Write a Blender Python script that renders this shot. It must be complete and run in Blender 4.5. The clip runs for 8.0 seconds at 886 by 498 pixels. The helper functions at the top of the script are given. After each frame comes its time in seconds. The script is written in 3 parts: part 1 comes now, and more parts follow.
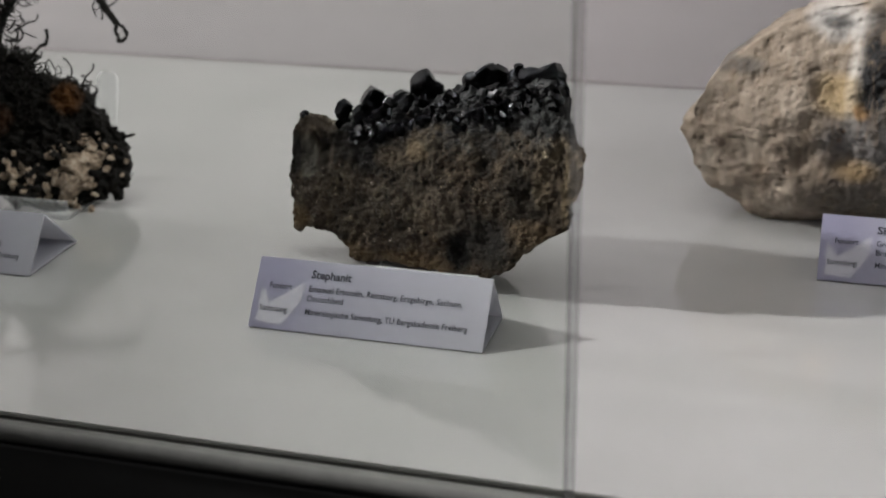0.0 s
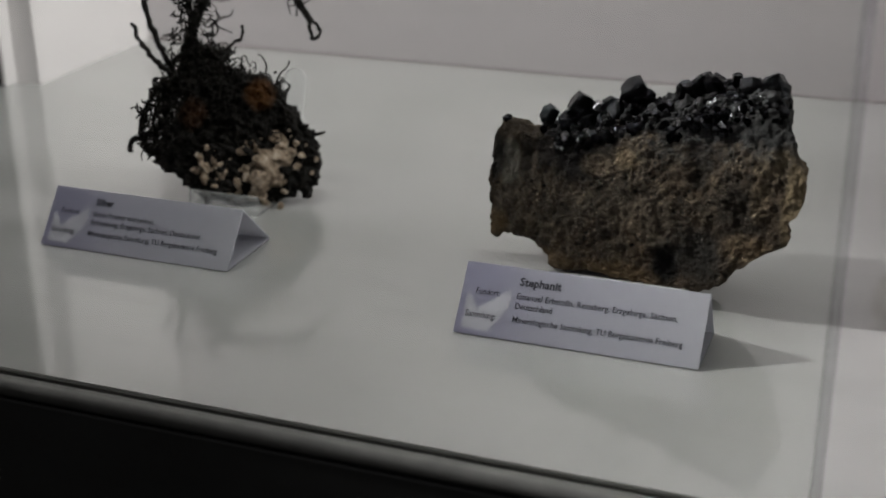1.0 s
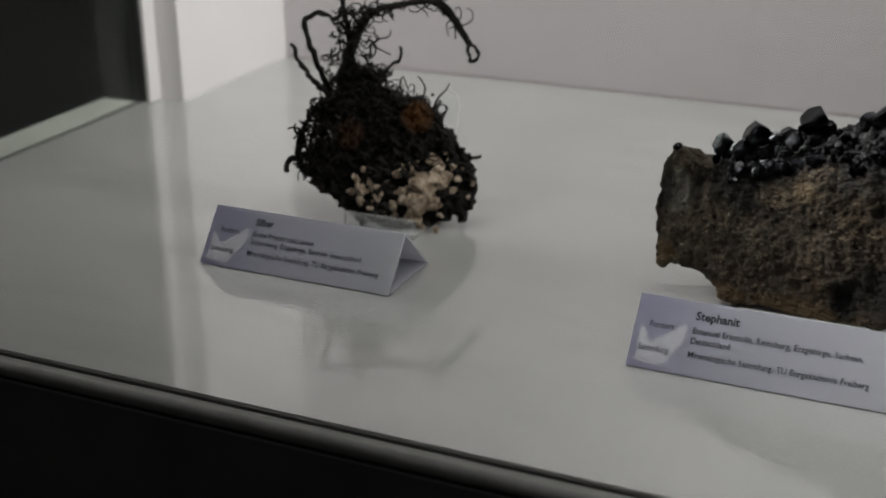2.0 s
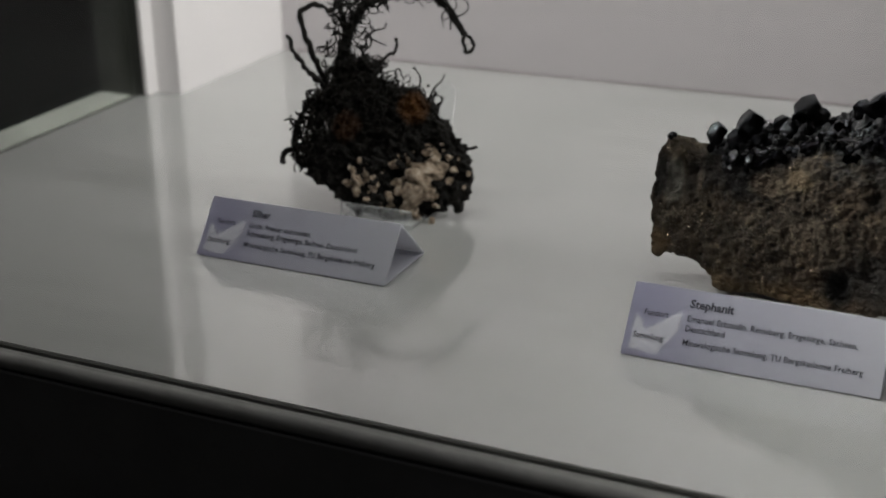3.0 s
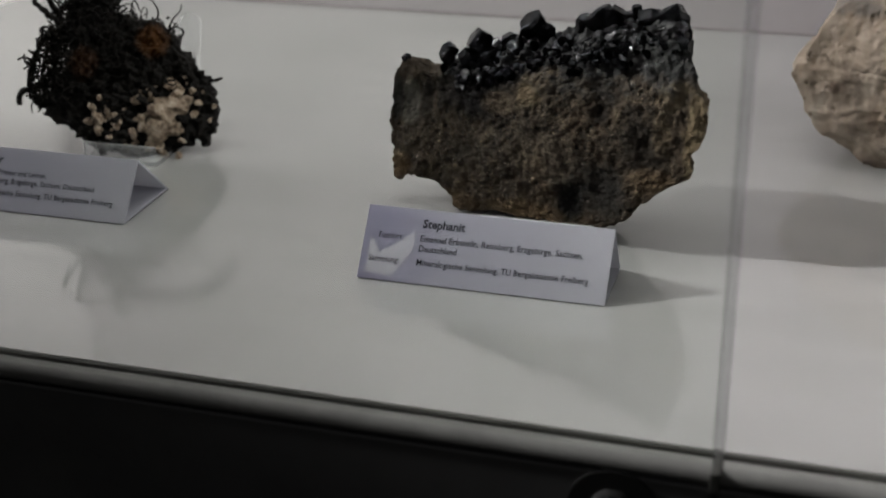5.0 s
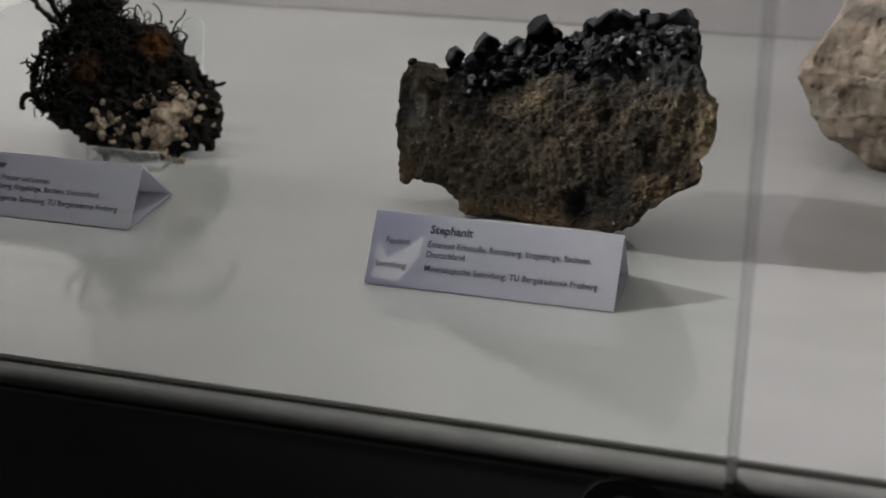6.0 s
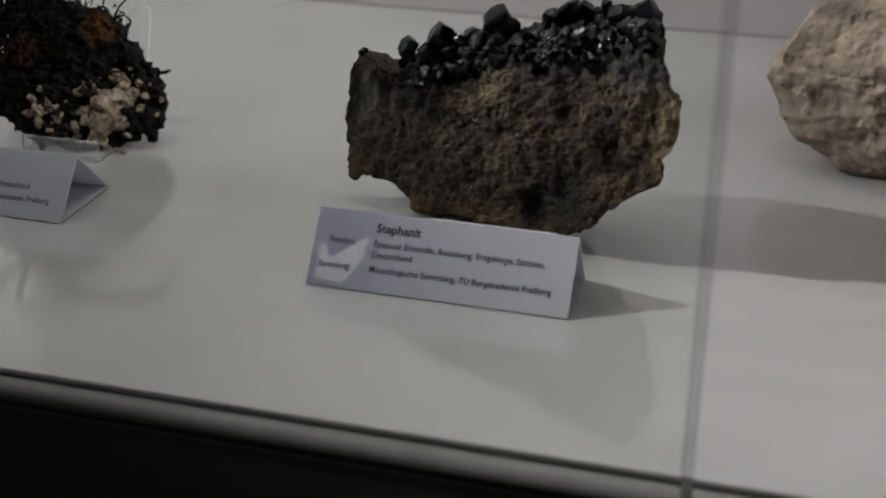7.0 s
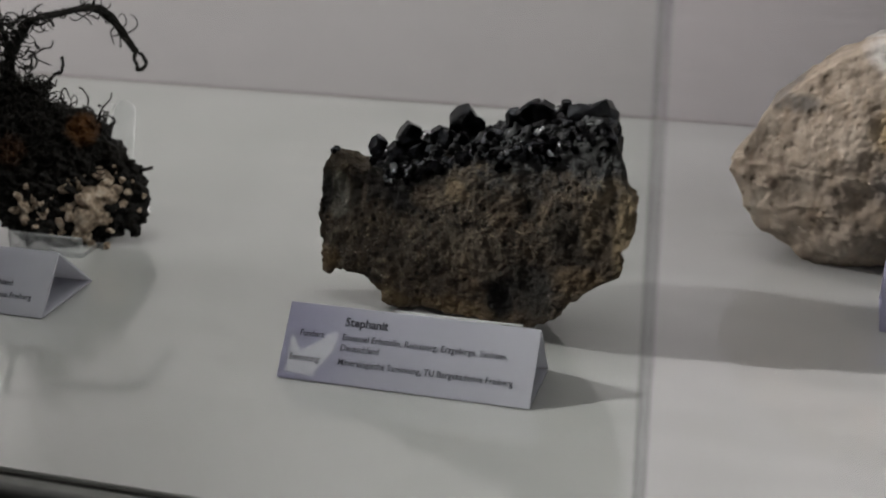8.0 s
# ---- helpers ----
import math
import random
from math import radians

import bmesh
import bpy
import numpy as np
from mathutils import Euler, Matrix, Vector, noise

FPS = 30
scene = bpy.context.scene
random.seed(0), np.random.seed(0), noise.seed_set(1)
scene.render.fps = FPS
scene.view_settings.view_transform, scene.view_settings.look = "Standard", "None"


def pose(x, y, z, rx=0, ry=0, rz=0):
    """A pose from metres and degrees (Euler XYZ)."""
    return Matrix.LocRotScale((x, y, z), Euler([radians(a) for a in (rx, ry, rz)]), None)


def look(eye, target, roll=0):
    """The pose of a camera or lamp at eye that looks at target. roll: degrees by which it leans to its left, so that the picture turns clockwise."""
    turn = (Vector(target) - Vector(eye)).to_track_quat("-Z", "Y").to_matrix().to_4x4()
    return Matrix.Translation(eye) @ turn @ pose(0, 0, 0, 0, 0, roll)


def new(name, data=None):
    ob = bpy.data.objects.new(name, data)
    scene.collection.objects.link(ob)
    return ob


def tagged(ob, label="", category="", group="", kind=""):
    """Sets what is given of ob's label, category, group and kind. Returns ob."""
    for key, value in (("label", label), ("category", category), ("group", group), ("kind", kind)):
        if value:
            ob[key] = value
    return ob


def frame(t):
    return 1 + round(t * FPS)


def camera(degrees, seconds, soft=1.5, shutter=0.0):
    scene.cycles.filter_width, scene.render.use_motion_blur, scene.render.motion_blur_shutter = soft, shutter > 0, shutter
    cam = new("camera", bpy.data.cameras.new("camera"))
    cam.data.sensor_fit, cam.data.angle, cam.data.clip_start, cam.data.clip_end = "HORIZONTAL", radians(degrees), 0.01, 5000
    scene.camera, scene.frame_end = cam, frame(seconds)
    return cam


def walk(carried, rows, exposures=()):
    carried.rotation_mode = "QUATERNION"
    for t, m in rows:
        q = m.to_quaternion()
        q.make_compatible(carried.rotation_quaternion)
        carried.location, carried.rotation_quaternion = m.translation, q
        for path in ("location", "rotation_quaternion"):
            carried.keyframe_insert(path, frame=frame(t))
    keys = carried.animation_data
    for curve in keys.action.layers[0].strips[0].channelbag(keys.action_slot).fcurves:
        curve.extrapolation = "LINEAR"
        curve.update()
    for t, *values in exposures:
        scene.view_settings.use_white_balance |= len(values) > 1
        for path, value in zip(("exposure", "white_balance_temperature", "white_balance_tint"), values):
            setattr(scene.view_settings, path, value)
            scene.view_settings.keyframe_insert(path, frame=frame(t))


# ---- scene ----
cam = camera(36.1, 8.0, soft=1.8)
cam.data.dof.use_dof, cam.data.dof.focus_distance, cam.data.dof.aperture_fstop = True, 0.62, 9.0
PATH = [
    (0, (0.242, -0.407, 0.268), (-0.284, 1.36, -0.507), -1.1),
    (0.5, (0.222, -0.403, 0.261), (-0.35, 1.349, -0.516), -0.9),
    (0.7, (0.216, -0.401, 0.266), (-0.382, 1.335, -0.525), -1.0),
    (1, (0.19, -0.412, 0.266), (-0.47, 1.313, -0.503), -0.6),
    (1.2, (0.179, -0.416, 0.268), (-0.509, 1.3, -0.495), -0.5),
    (1.5, (0.164, -0.417, 0.268), (-0.572, 1.286, -0.478), -0.6),
    (1.8, (0.161, -0.424, 0.273), (-0.614, 1.262, -0.475), -0.9),
    (2, (0.15, -0.416, 0.267), (-0.628, 1.269, -0.477), -0.6),
    (2.2, (0.15, -0.418, 0.266), (-0.634, 1.267, -0.471), -0.7),
    (3.3, (0.159, -0.416, 0.265), (-0.61, 1.263, -0.502), -1.2),
    (3.5, (0.173, -0.408, 0.262), (-0.529, 1.291, -0.527), -1.4),
    (4, (0.184, -0.402, 0.263), (-0.374, 1.327, -0.572), -1.1),
    (4.3, (0.194, -0.406, 0.258), (-0.366, 1.331, -0.561), -1.1),
    (4.5, (0.192, -0.396, 0.257), (-0.361, 1.336, -0.576), -1.4),
    (4.7, (0.195, -0.401, 0.259), (-0.351, 1.329, -0.582), -1.3),
    (5.8, (0.19, -0.397, 0.26), (-0.347, 1.338, -0.579), -1.1),
    (6, (0.188, -0.399, 0.26), (-0.345, 1.337, -0.579), -1.1),
    (6.5, (0.189, -0.395, 0.256), (-0.344, 1.358, -0.545), -0.8),
    (7, (0.191, -0.368, 0.248), (-0.307, 1.375, -0.594), 0.3),
    (7.3, (0.204, -0.362, 0.241), (-0.310, 1.393, -0.570), 0.3),
    (7.5, (0.204, -0.361, 0.250), (-0.314, 1.400, -0.542), 0.2),
    (8, (0.212, -0.376, 0.262), (-0.311, 1.406, -0.478), -0.4),
]
walk(cam, [(t, look(eye, target, roll)) for t, eye, target, roll in PATH],
     exposures=[(0.0, 0.29), (0.5, 0.12), (1.0, 0.03), (2.0, 0.06), (3.5, 0.12), (4.5, 0.09), (6.0, 0.04), (6.5, -0.09), (7.0, -0.12), (7.5, -0.12), (8.0, 0.05)])

# ---- light ----
world = bpy.data.worlds.new("world")
world.use_nodes = True
world.node_tree.nodes["Background"].inputs[0].default_value = (0.75, 0.8, 0.9, 1)
world.node_tree.nodes["Background"].inputs[1].default_value = 0.02
scene.world = world


def area_lamp(name, eye, target, size, watts, colour, spread=180):
    data = bpy.data.lights.new(name, "AREA")
    data.shape, data.size, data.energy, data.color, data.spread = "DISK", size, watts, colour, radians(spread)
    ob = new(name, data)
    ob.matrix_world = look(eye, target)
    return ob


WARM = (1.0, 0.978, 0.972)
strip = area_lamp("strip_lamp", (-0.11, 0.29, 0.63), (-0.15, 0.57, 0.10), 0.5, 1.5, WARM, 124)
strip.data.shape, strip.data.size, strip.data.size_y = "RECTANGLE", 0.60, 0.05
area_lamp("room_spot", (-2.05, -0.14, 1.30), (0.62, 0.11, 0.0), 0.10, 0.98, WARM, 14.0)
area_lamp("case_spot", (0.95, 0.34, 0.56), (-0.42, 0.45, 0.17), 0.22, 0.62, WARM, 46)
area_lamp("room_lamp", (0.3, -1.3, 1.95), (0.2, -0.4, 0.0), 0.6, 1.9, WARM)


# ---- materials ----
class Nodes:
    """A small wrapper that adds and links shader nodes."""

    def __init__(self, name):
        self.mat = bpy.data.materials.new(name)
        self.mat.use_nodes = True
        self.tree = self.mat.node_tree
        self.bsdf = self.tree.nodes["Principled BSDF"]
        self.coords = self.add("ShaderNodeTexCoord")

    def add(self, kind, **values):
        node = self.tree.nodes.new(kind)
        for key, value in values.items():
            setattr(node, key, value)
        return node

    def link(self, a, b):
        self.tree.links.new(a, b)

    def put(self, socket, value):
        if hasattr(value, "is_linked"):
            self.link(value, socket)
        else:
            socket.default_value = value

    def noise(self, scale, detail=6, rough=0.6, distort=0.0, space="Object", squash=None):
        node = self.add("ShaderNodeTexNoise")
        node.inputs["Scale"].default_value = scale
        node.inputs["Detail"].default_value = detail
        node.inputs["Roughness"].default_value = rough
        node.inputs["Distortion"].default_value = distort
        source = self.coords.outputs[space]
        if squash:
            m = self.add("ShaderNodeMapping")
            m.inputs["Scale"].default_value = squash
            self.link(source, m.inputs[0])
            source = m.outputs[0]
        self.link(source, node.inputs["Vector"])
        return node.outputs["Fac"]

    def cells(self, scale, feature="F1", squash=None):
        node = self.add("ShaderNodeTexVoronoi", feature=feature)
        node.inputs["Scale"].default_value = scale
        source = self.coords.outputs["Object"]
        if squash:
            m = self.add("ShaderNodeMapping")
            m.inputs["Scale"].default_value = squash
            self.link(source, m.inputs[0])
            source = m.outputs[0]
        self.link(source, node.inputs["Vector"])
        return node.outputs["Distance"]

    def ramp(self, fac, stops):
        node = self.add("ShaderNodeValToRGB")
        self.link(fac, node.inputs[0])
        el = node.color_ramp.elements
        while len(el) < len(stops):
            el.new(0.5)
        for e, (at, colour) in zip(el, stops):
            e.position = at
            e.color = (*colour, 1) if len(colour) == 3 else colour
        return node.outputs[0]

    def fac(self, fac, low, high):
        node = self.add("ShaderNodeMapRange")
        self.link(fac, node.inputs[0])
        node.inputs[1].default_value, node.inputs[2].default_value = low, high
        return node.outputs[0]

    def mix(self, fac, a, b):
        node = self.add("ShaderNodeMix", data_type="RGBA")
        self.put(node.inputs[0], fac)
        self.put(node.inputs[6], a if hasattr(a, "is_linked") else (*a, 1))
        self.put(node.inputs[7], b if hasattr(b, "is_linked") else (*b, 1))
        return node.outputs[2]

    def math(self, op, a, b=0.0, c=0.0):
        node = self.add("ShaderNodeMath", operation=op)
        for i, v in enumerate((a, b, c)):
            self.put(node.inputs[i], v)
        return node.outputs[0]

    def axes(self):
        node = self.add("ShaderNodeSeparateXYZ")
        self.link(self.coords.outputs["Object"], node.inputs[0])
        return node.outputs

    def spot(self, x, z, rx, rz, soft=0.5, wobble=None):
        """A soft-edged blotch of its own shape on the local x and z."""
        ax = self.axes()
        a = self.math("POWER", self.math("DIVIDE", self.math("SUBTRACT", ax[0], x), rx), 2.0)
        b = self.math("POWER", self.math("DIVIDE", self.math("SUBTRACT", ax[2], z), rz), 2.0)
        d = self.math("ADD", a, b)
        if wobble is not None:
            d = self.math("ADD", d, wobble)
        node = self.add("ShaderNodeMapRange")
        self.link(d, node.inputs[0])
        node.inputs[1].default_value, node.inputs[2].default_value = 1 + soft, 1 - soft
        return node.outputs[0]

    def bump(self, height, strength=0.5, distance=0.001):
        node = self.add("ShaderNodeBump")
        node.inputs["Strength"].default_value = strength
        node.inputs["Distance"].default_value = distance
        self.link(height, node.inputs["Height"])
        self.link(node.outputs[0], self.bsdf.inputs["Normal"])

    def done(self, colour=None, rough=0.6, metal=0.0, **more):
        if colour is not None:
            self.put(self.bsdf.inputs["Base Color"], colour if hasattr(colour, "is_linked") else (*colour, 1))
        self.put(self.bsdf.inputs["Roughness"], rough)
        self.put(self.bsdf.inputs["Metallic"], metal)
        for key, value in more.items():
            self.put(self.bsdf.inputs[key.replace("_", " ")], value)
        return self.mat


def shelf_material():
    n = Nodes("glossy_white_shelf")
    big = n.noise(5.0, 4, 0.5, 0.8)
    colour = n.ramp(big, [(0.3, (0.37, 0.375, 0.365)), (0.5, (0.40, 0.403, 0.395)), (0.7, (0.435, 0.433, 0.425))])
    # grey streaks put smudges and faint reflections into the shelf colour
    reflection_smudges = n.noise(7.0, 6, 0.62, 1.2, squash=(1.0, 4.5, 1.0))
    colour = n.mix(n.math("MULTIPLY", n.fac(reflection_smudges, 0.44, 0.62), 0.5), colour, (0.33, 0.338, 0.325))
    smear = n.math("MULTIPLY_ADD", n.fac(n.noise(9.0, 5, 0.6, 1.6, squash=(0.7, 3.0, 1.0)), 0.36, 0.66), 0.08, 0.028)
    return n.done(colour, 0.4, 0.0, Specular_IOR_Level=0.4, Coat_Weight=1.0, Coat_Roughness=smear, Coat_IOR=1.8)


def fabric_material():
    n = Nodes("woven_back_panel")
    threads = n.noise(60.0, 3, 0.7, 0.0, squash=(0.8, 1.0, 14.0))
    cross = n.noise(60.0, 3, 0.7, 0.0, squash=(14.0, 1.0, 0.8))
    weave = n.math("ADD", threads, n.math("MULTIPLY", cross, 0.6))
    colour = n.ramp(n.fac(weave, 0.55, 1.05), [(0.0, (0.490, 0.465, 0.474)), (1.0, (0.585, 0.556, 0.566))])
    n.bump(weave, 0.35, 0.0008)
    return n.done(colour, 0.85)


def paint_material(name, colour, rough=0.5, scale=40.0, depth=0.1):
    n = Nodes(name)
    v = n.noise(scale, 5, 0.6)
    dark = tuple(c * (1 - depth) for c in colour)
    n.bump(n.noise(400.0, 3, 0.6), 0.08, 0.0004)
    return n.done(n.ramp(v, [(0.35, dark), (0.65, colour)]), rough)


def glass_material(name, colour, rough=0.0, ior=1.45):
    n = Nodes(name)
    return n.done(colour, rough, 0.0, Transmission_Weight=1.0, IOR=ior)


def card_material():
    n = Nodes("printed_card")
    x = n.axes()[0]
    fine = n.noise(900.0, 3, 0.6)
    tint = n.ramp(n.math("MULTIPLY", x, 9.2), [(0.0, (0.30, 0.295, 0.42)), (0.12, (0.325, 0.32, 0.44)), (0.34, (0.44, 0.44, 0.525)), (1.0, (0.515, 0.52, 0.575))])
    n.bump(fine, 0.1, 0.0002)
    mat = n.done(tint, 0.55)
    through_light = n.add("ShaderNodeBsdfTranslucent")
    through_light.inputs[0].default_value = (0.85, 0.85, 0.88, 1)
    blend = n.add("ShaderNodeMixShader")
    blend.inputs[0].default_value = 0.34
    n.link(n.bsdf.outputs[0], blend.inputs[1])
    n.link(through_light.outputs[0], blend.inputs[2])
    n.link(blend.outputs[0], n.tree.nodes["Material Output"].inputs["Surface"])
    return mat


def stone_material():
    """Brown gangue: tan and grey crust, dark ore along the top edge, holes and rusty spots; hollow shade and warm
    edge light painted in.
    """
    n = Nodes("brown_gangue")
    big = n.noise(38.0, 6, 0.65, 0.6)
    mid = n.noise(150.0, 8, 0.76, 0.2)
    fine = n.noise(620.0, 4, 0.7)
    colour = n.ramp(mid, [(0.28, (0.012, 0.009, 0.006)), (0.42, (0.040, 0.028, 0.018)), (0.56, (0.078, 0.055, 0.035)), (0.74, (0.20, 0.152, 0.100))])
    grey = n.ramp(mid, [(0.28, (0.012, 0.010, 0.008)), (0.45, (0.038, 0.030, 0.022)), (0.70, (0.105, 0.083, 0.062))])
    colour = n.mix(n.fac(big, 0.42, 0.62), grey, colour)
    stain = n.fac(n.noise(34.0, 5, 0.62, 0.9), 0.46, 0.66)
    colour = n.mix(n.math("MULTIPLY", stain, 0.62), colour, (0.026, 0.019, 0.013))
    rust = n.fac(n.noise(24.0, 4, 0.6, 1.0), 0.60, 0.74)
    colour = n.mix(n.math("MULTIPLY", rust, 0.4), colour, (0.13, 0.08, 0.04))
    # the pits that sink the bump are also painted near-black, as their shade
    pits = n.fac(n.cells(230.0), 0.36, 0.12)
    colour = n.mix(n.math("MULTIPLY", pits, n.fac(n.noise(55.0, 3), 0.44, 0.56)), colour, (0.012, 0.009, 0.006))
    specks = n.math("MULTIPLY", n.fac(n.cells(520.0), 0.30, 0.12), n.fac(n.noise(80.0, 4), 0.50, 0.62))
    colour = n.mix(n.math("MULTIPLY", specks, 0.7), colour, (0.24, 0.19, 0.13))
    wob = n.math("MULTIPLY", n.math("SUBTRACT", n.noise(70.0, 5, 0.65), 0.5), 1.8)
    # near-black spots over the dents paint hollow shade; ore and tan are own colour
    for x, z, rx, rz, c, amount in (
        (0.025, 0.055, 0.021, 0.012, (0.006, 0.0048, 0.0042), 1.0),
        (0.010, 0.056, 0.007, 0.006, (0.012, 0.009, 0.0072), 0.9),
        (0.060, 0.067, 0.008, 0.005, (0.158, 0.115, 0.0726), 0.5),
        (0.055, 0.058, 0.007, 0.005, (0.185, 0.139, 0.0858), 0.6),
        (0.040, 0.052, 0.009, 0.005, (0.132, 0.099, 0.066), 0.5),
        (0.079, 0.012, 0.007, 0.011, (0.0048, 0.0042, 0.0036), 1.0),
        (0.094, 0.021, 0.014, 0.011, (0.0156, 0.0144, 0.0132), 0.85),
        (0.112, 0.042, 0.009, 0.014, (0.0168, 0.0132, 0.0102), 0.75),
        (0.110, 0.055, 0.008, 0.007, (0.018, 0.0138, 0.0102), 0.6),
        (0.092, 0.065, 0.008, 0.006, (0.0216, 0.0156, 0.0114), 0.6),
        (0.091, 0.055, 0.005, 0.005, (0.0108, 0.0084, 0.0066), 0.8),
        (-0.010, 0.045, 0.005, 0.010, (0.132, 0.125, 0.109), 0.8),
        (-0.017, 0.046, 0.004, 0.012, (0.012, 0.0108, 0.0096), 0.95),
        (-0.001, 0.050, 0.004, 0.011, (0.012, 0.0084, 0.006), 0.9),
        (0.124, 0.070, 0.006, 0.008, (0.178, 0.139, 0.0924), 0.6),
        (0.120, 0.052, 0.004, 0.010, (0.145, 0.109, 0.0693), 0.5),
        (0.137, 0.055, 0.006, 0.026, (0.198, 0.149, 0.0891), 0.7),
        # next three: ochre painted for the warm light on the bottom edges
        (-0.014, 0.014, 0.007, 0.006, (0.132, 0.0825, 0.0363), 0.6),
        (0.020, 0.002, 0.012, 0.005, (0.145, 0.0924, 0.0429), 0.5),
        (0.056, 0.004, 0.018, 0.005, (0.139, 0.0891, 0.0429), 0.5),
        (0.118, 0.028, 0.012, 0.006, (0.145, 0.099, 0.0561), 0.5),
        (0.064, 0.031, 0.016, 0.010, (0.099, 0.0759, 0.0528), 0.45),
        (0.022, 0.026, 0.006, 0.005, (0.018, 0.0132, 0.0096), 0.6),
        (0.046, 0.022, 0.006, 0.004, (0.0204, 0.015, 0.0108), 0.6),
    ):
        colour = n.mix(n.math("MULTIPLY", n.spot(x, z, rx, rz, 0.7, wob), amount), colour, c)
    ax = n.axes()
    line = n.math("ADD", n.math("MULTIPLY", ax[0], 0.062), 0.0622)
    over = n.math("ADD", n.math("SUBTRACT", ax[2], line), n.math("MULTIPLY", n.math("SUBTRACT", n.noise(60.0, 6, 0.72), 0.5), 0.042))
    inner = n.math("MULTIPLY", n.fac(over, -0.004, 0.005), n.fac(ax[0], 0.004, 0.014))
    colour = n.mix(inner, colour, n.ramp(mid, [(0.3, (0.010, 0.010, 0.011)), (0.62, (0.035, 0.034, 0.034)), (0.75, (0.15, 0.12, 0.08))]))
    height = n.math("ADD", n.math("MULTIPLY", mid, 1.0), n.math("ADD", n.math("MULTIPLY", fine, 0.5), n.math("MULTIPLY", pits, -0.7)))
    grains = n.math("ADD", n.cells(430.0), n.math("MULTIPLY", n.cells(900.0), 0.5))
    height = n.math("SUBTRACT", height, n.math("MULTIPLY", grains, 0.35))
    n.bump(height, 1.0, 0.0021)
    rough = n.math("SUBTRACT", 0.85, n.math("MULTIPLY", inner, 0.35))
    return n.done(colour, rough, 0.0, Specular_IOR_Level=0.2)


def crystal_material():
    n = Nodes("black_metallic_crystal")
    v = n.noise(260.0, 5, 0.65)
    lines = n.noise(300.0, 3, 0.6, squash=(1.0, 1.0, 9.0))
    colour = n.ramp(v, [(0.35, (0.012, 0.0125, 0.014)), (0.55, (0.028, 0.029, 0.032)), (0.72, (0.085, 0.086, 0.090))])
    info = n.add("ShaderNodeObjectInfo").outputs["Random"]
    # a random few crystals are coloured pale to stand in for glints
    glint = n.fac(info, 0.88, 0.92)
    dull = n.math("MULTIPLY", n.math("FRACT", n.math("MULTIPLY", info, 7.3)), 0.05)
    colour = n.mix(glint, colour, (0.55, 0.55, 0.57))
    n.bump(n.math("ADD", lines, v), 0.15, 0.0005)
    return n.done(colour, n.math("ADD", n.fac(v, 0.32, 2.2), dull), 1.0)


def silver_material():
    n = Nodes("tarnished_silver")
    v = n.noise(170.0, 5, 0.7)
    colour = n.ramp(v, [(0.35, (0.003, 0.0028, 0.0025)), (0.62, (0.010, 0.0085, 0.007)), (0.8, (0.035, 0.028, 0.02))])
    wob = n.math("MULTIPLY", n.math("SUBTRACT", n.noise(110.0, 5, 0.7), 0.5), 3.0)
    patch = n.spot(0.016, 0.058, 0.008, 0.008, 0.8, wob)
    patch2 = n.spot(-0.020, 0.041, 0.007, 0.008, 0.8, wob)
    colour = n.mix(n.math("MULTIPLY", patch, 0.7), colour, (0.12, 0.048, 0.011))
    colour = n.mix(n.math("MULTIPLY", patch2, 0.5), colour, (0.09, 0.04, 0.018))
    n.bump(n.math("ADD", v, n.cells(300.0)), 0.9, 0.0012)
    return n.done(colour, 0.55, 0.0, Specular_IOR_Level=0.12)


def calcite_material():
    n = Nodes("cream_calcite")
    v = n.noise(230.0, 7, 0.75)
    info = n.add("ShaderNodeObjectInfo").outputs["Random"]
    colour = n.ramp(v, [(0.36, (0.04, 0.028, 0.018)), (0.45, (0.24, 0.17, 0.11)), (0.56, (0.56, 0.45, 0.34)), (0.72, (0.78, 0.70, 0.59))])
    colour = n.mix(n.fac(info, 0.5, 1.7), colour, (0.15, 0.105, 0.07))
    n.bump(v, 1.0, 0.003)
    return n.done(colour, 0.6)


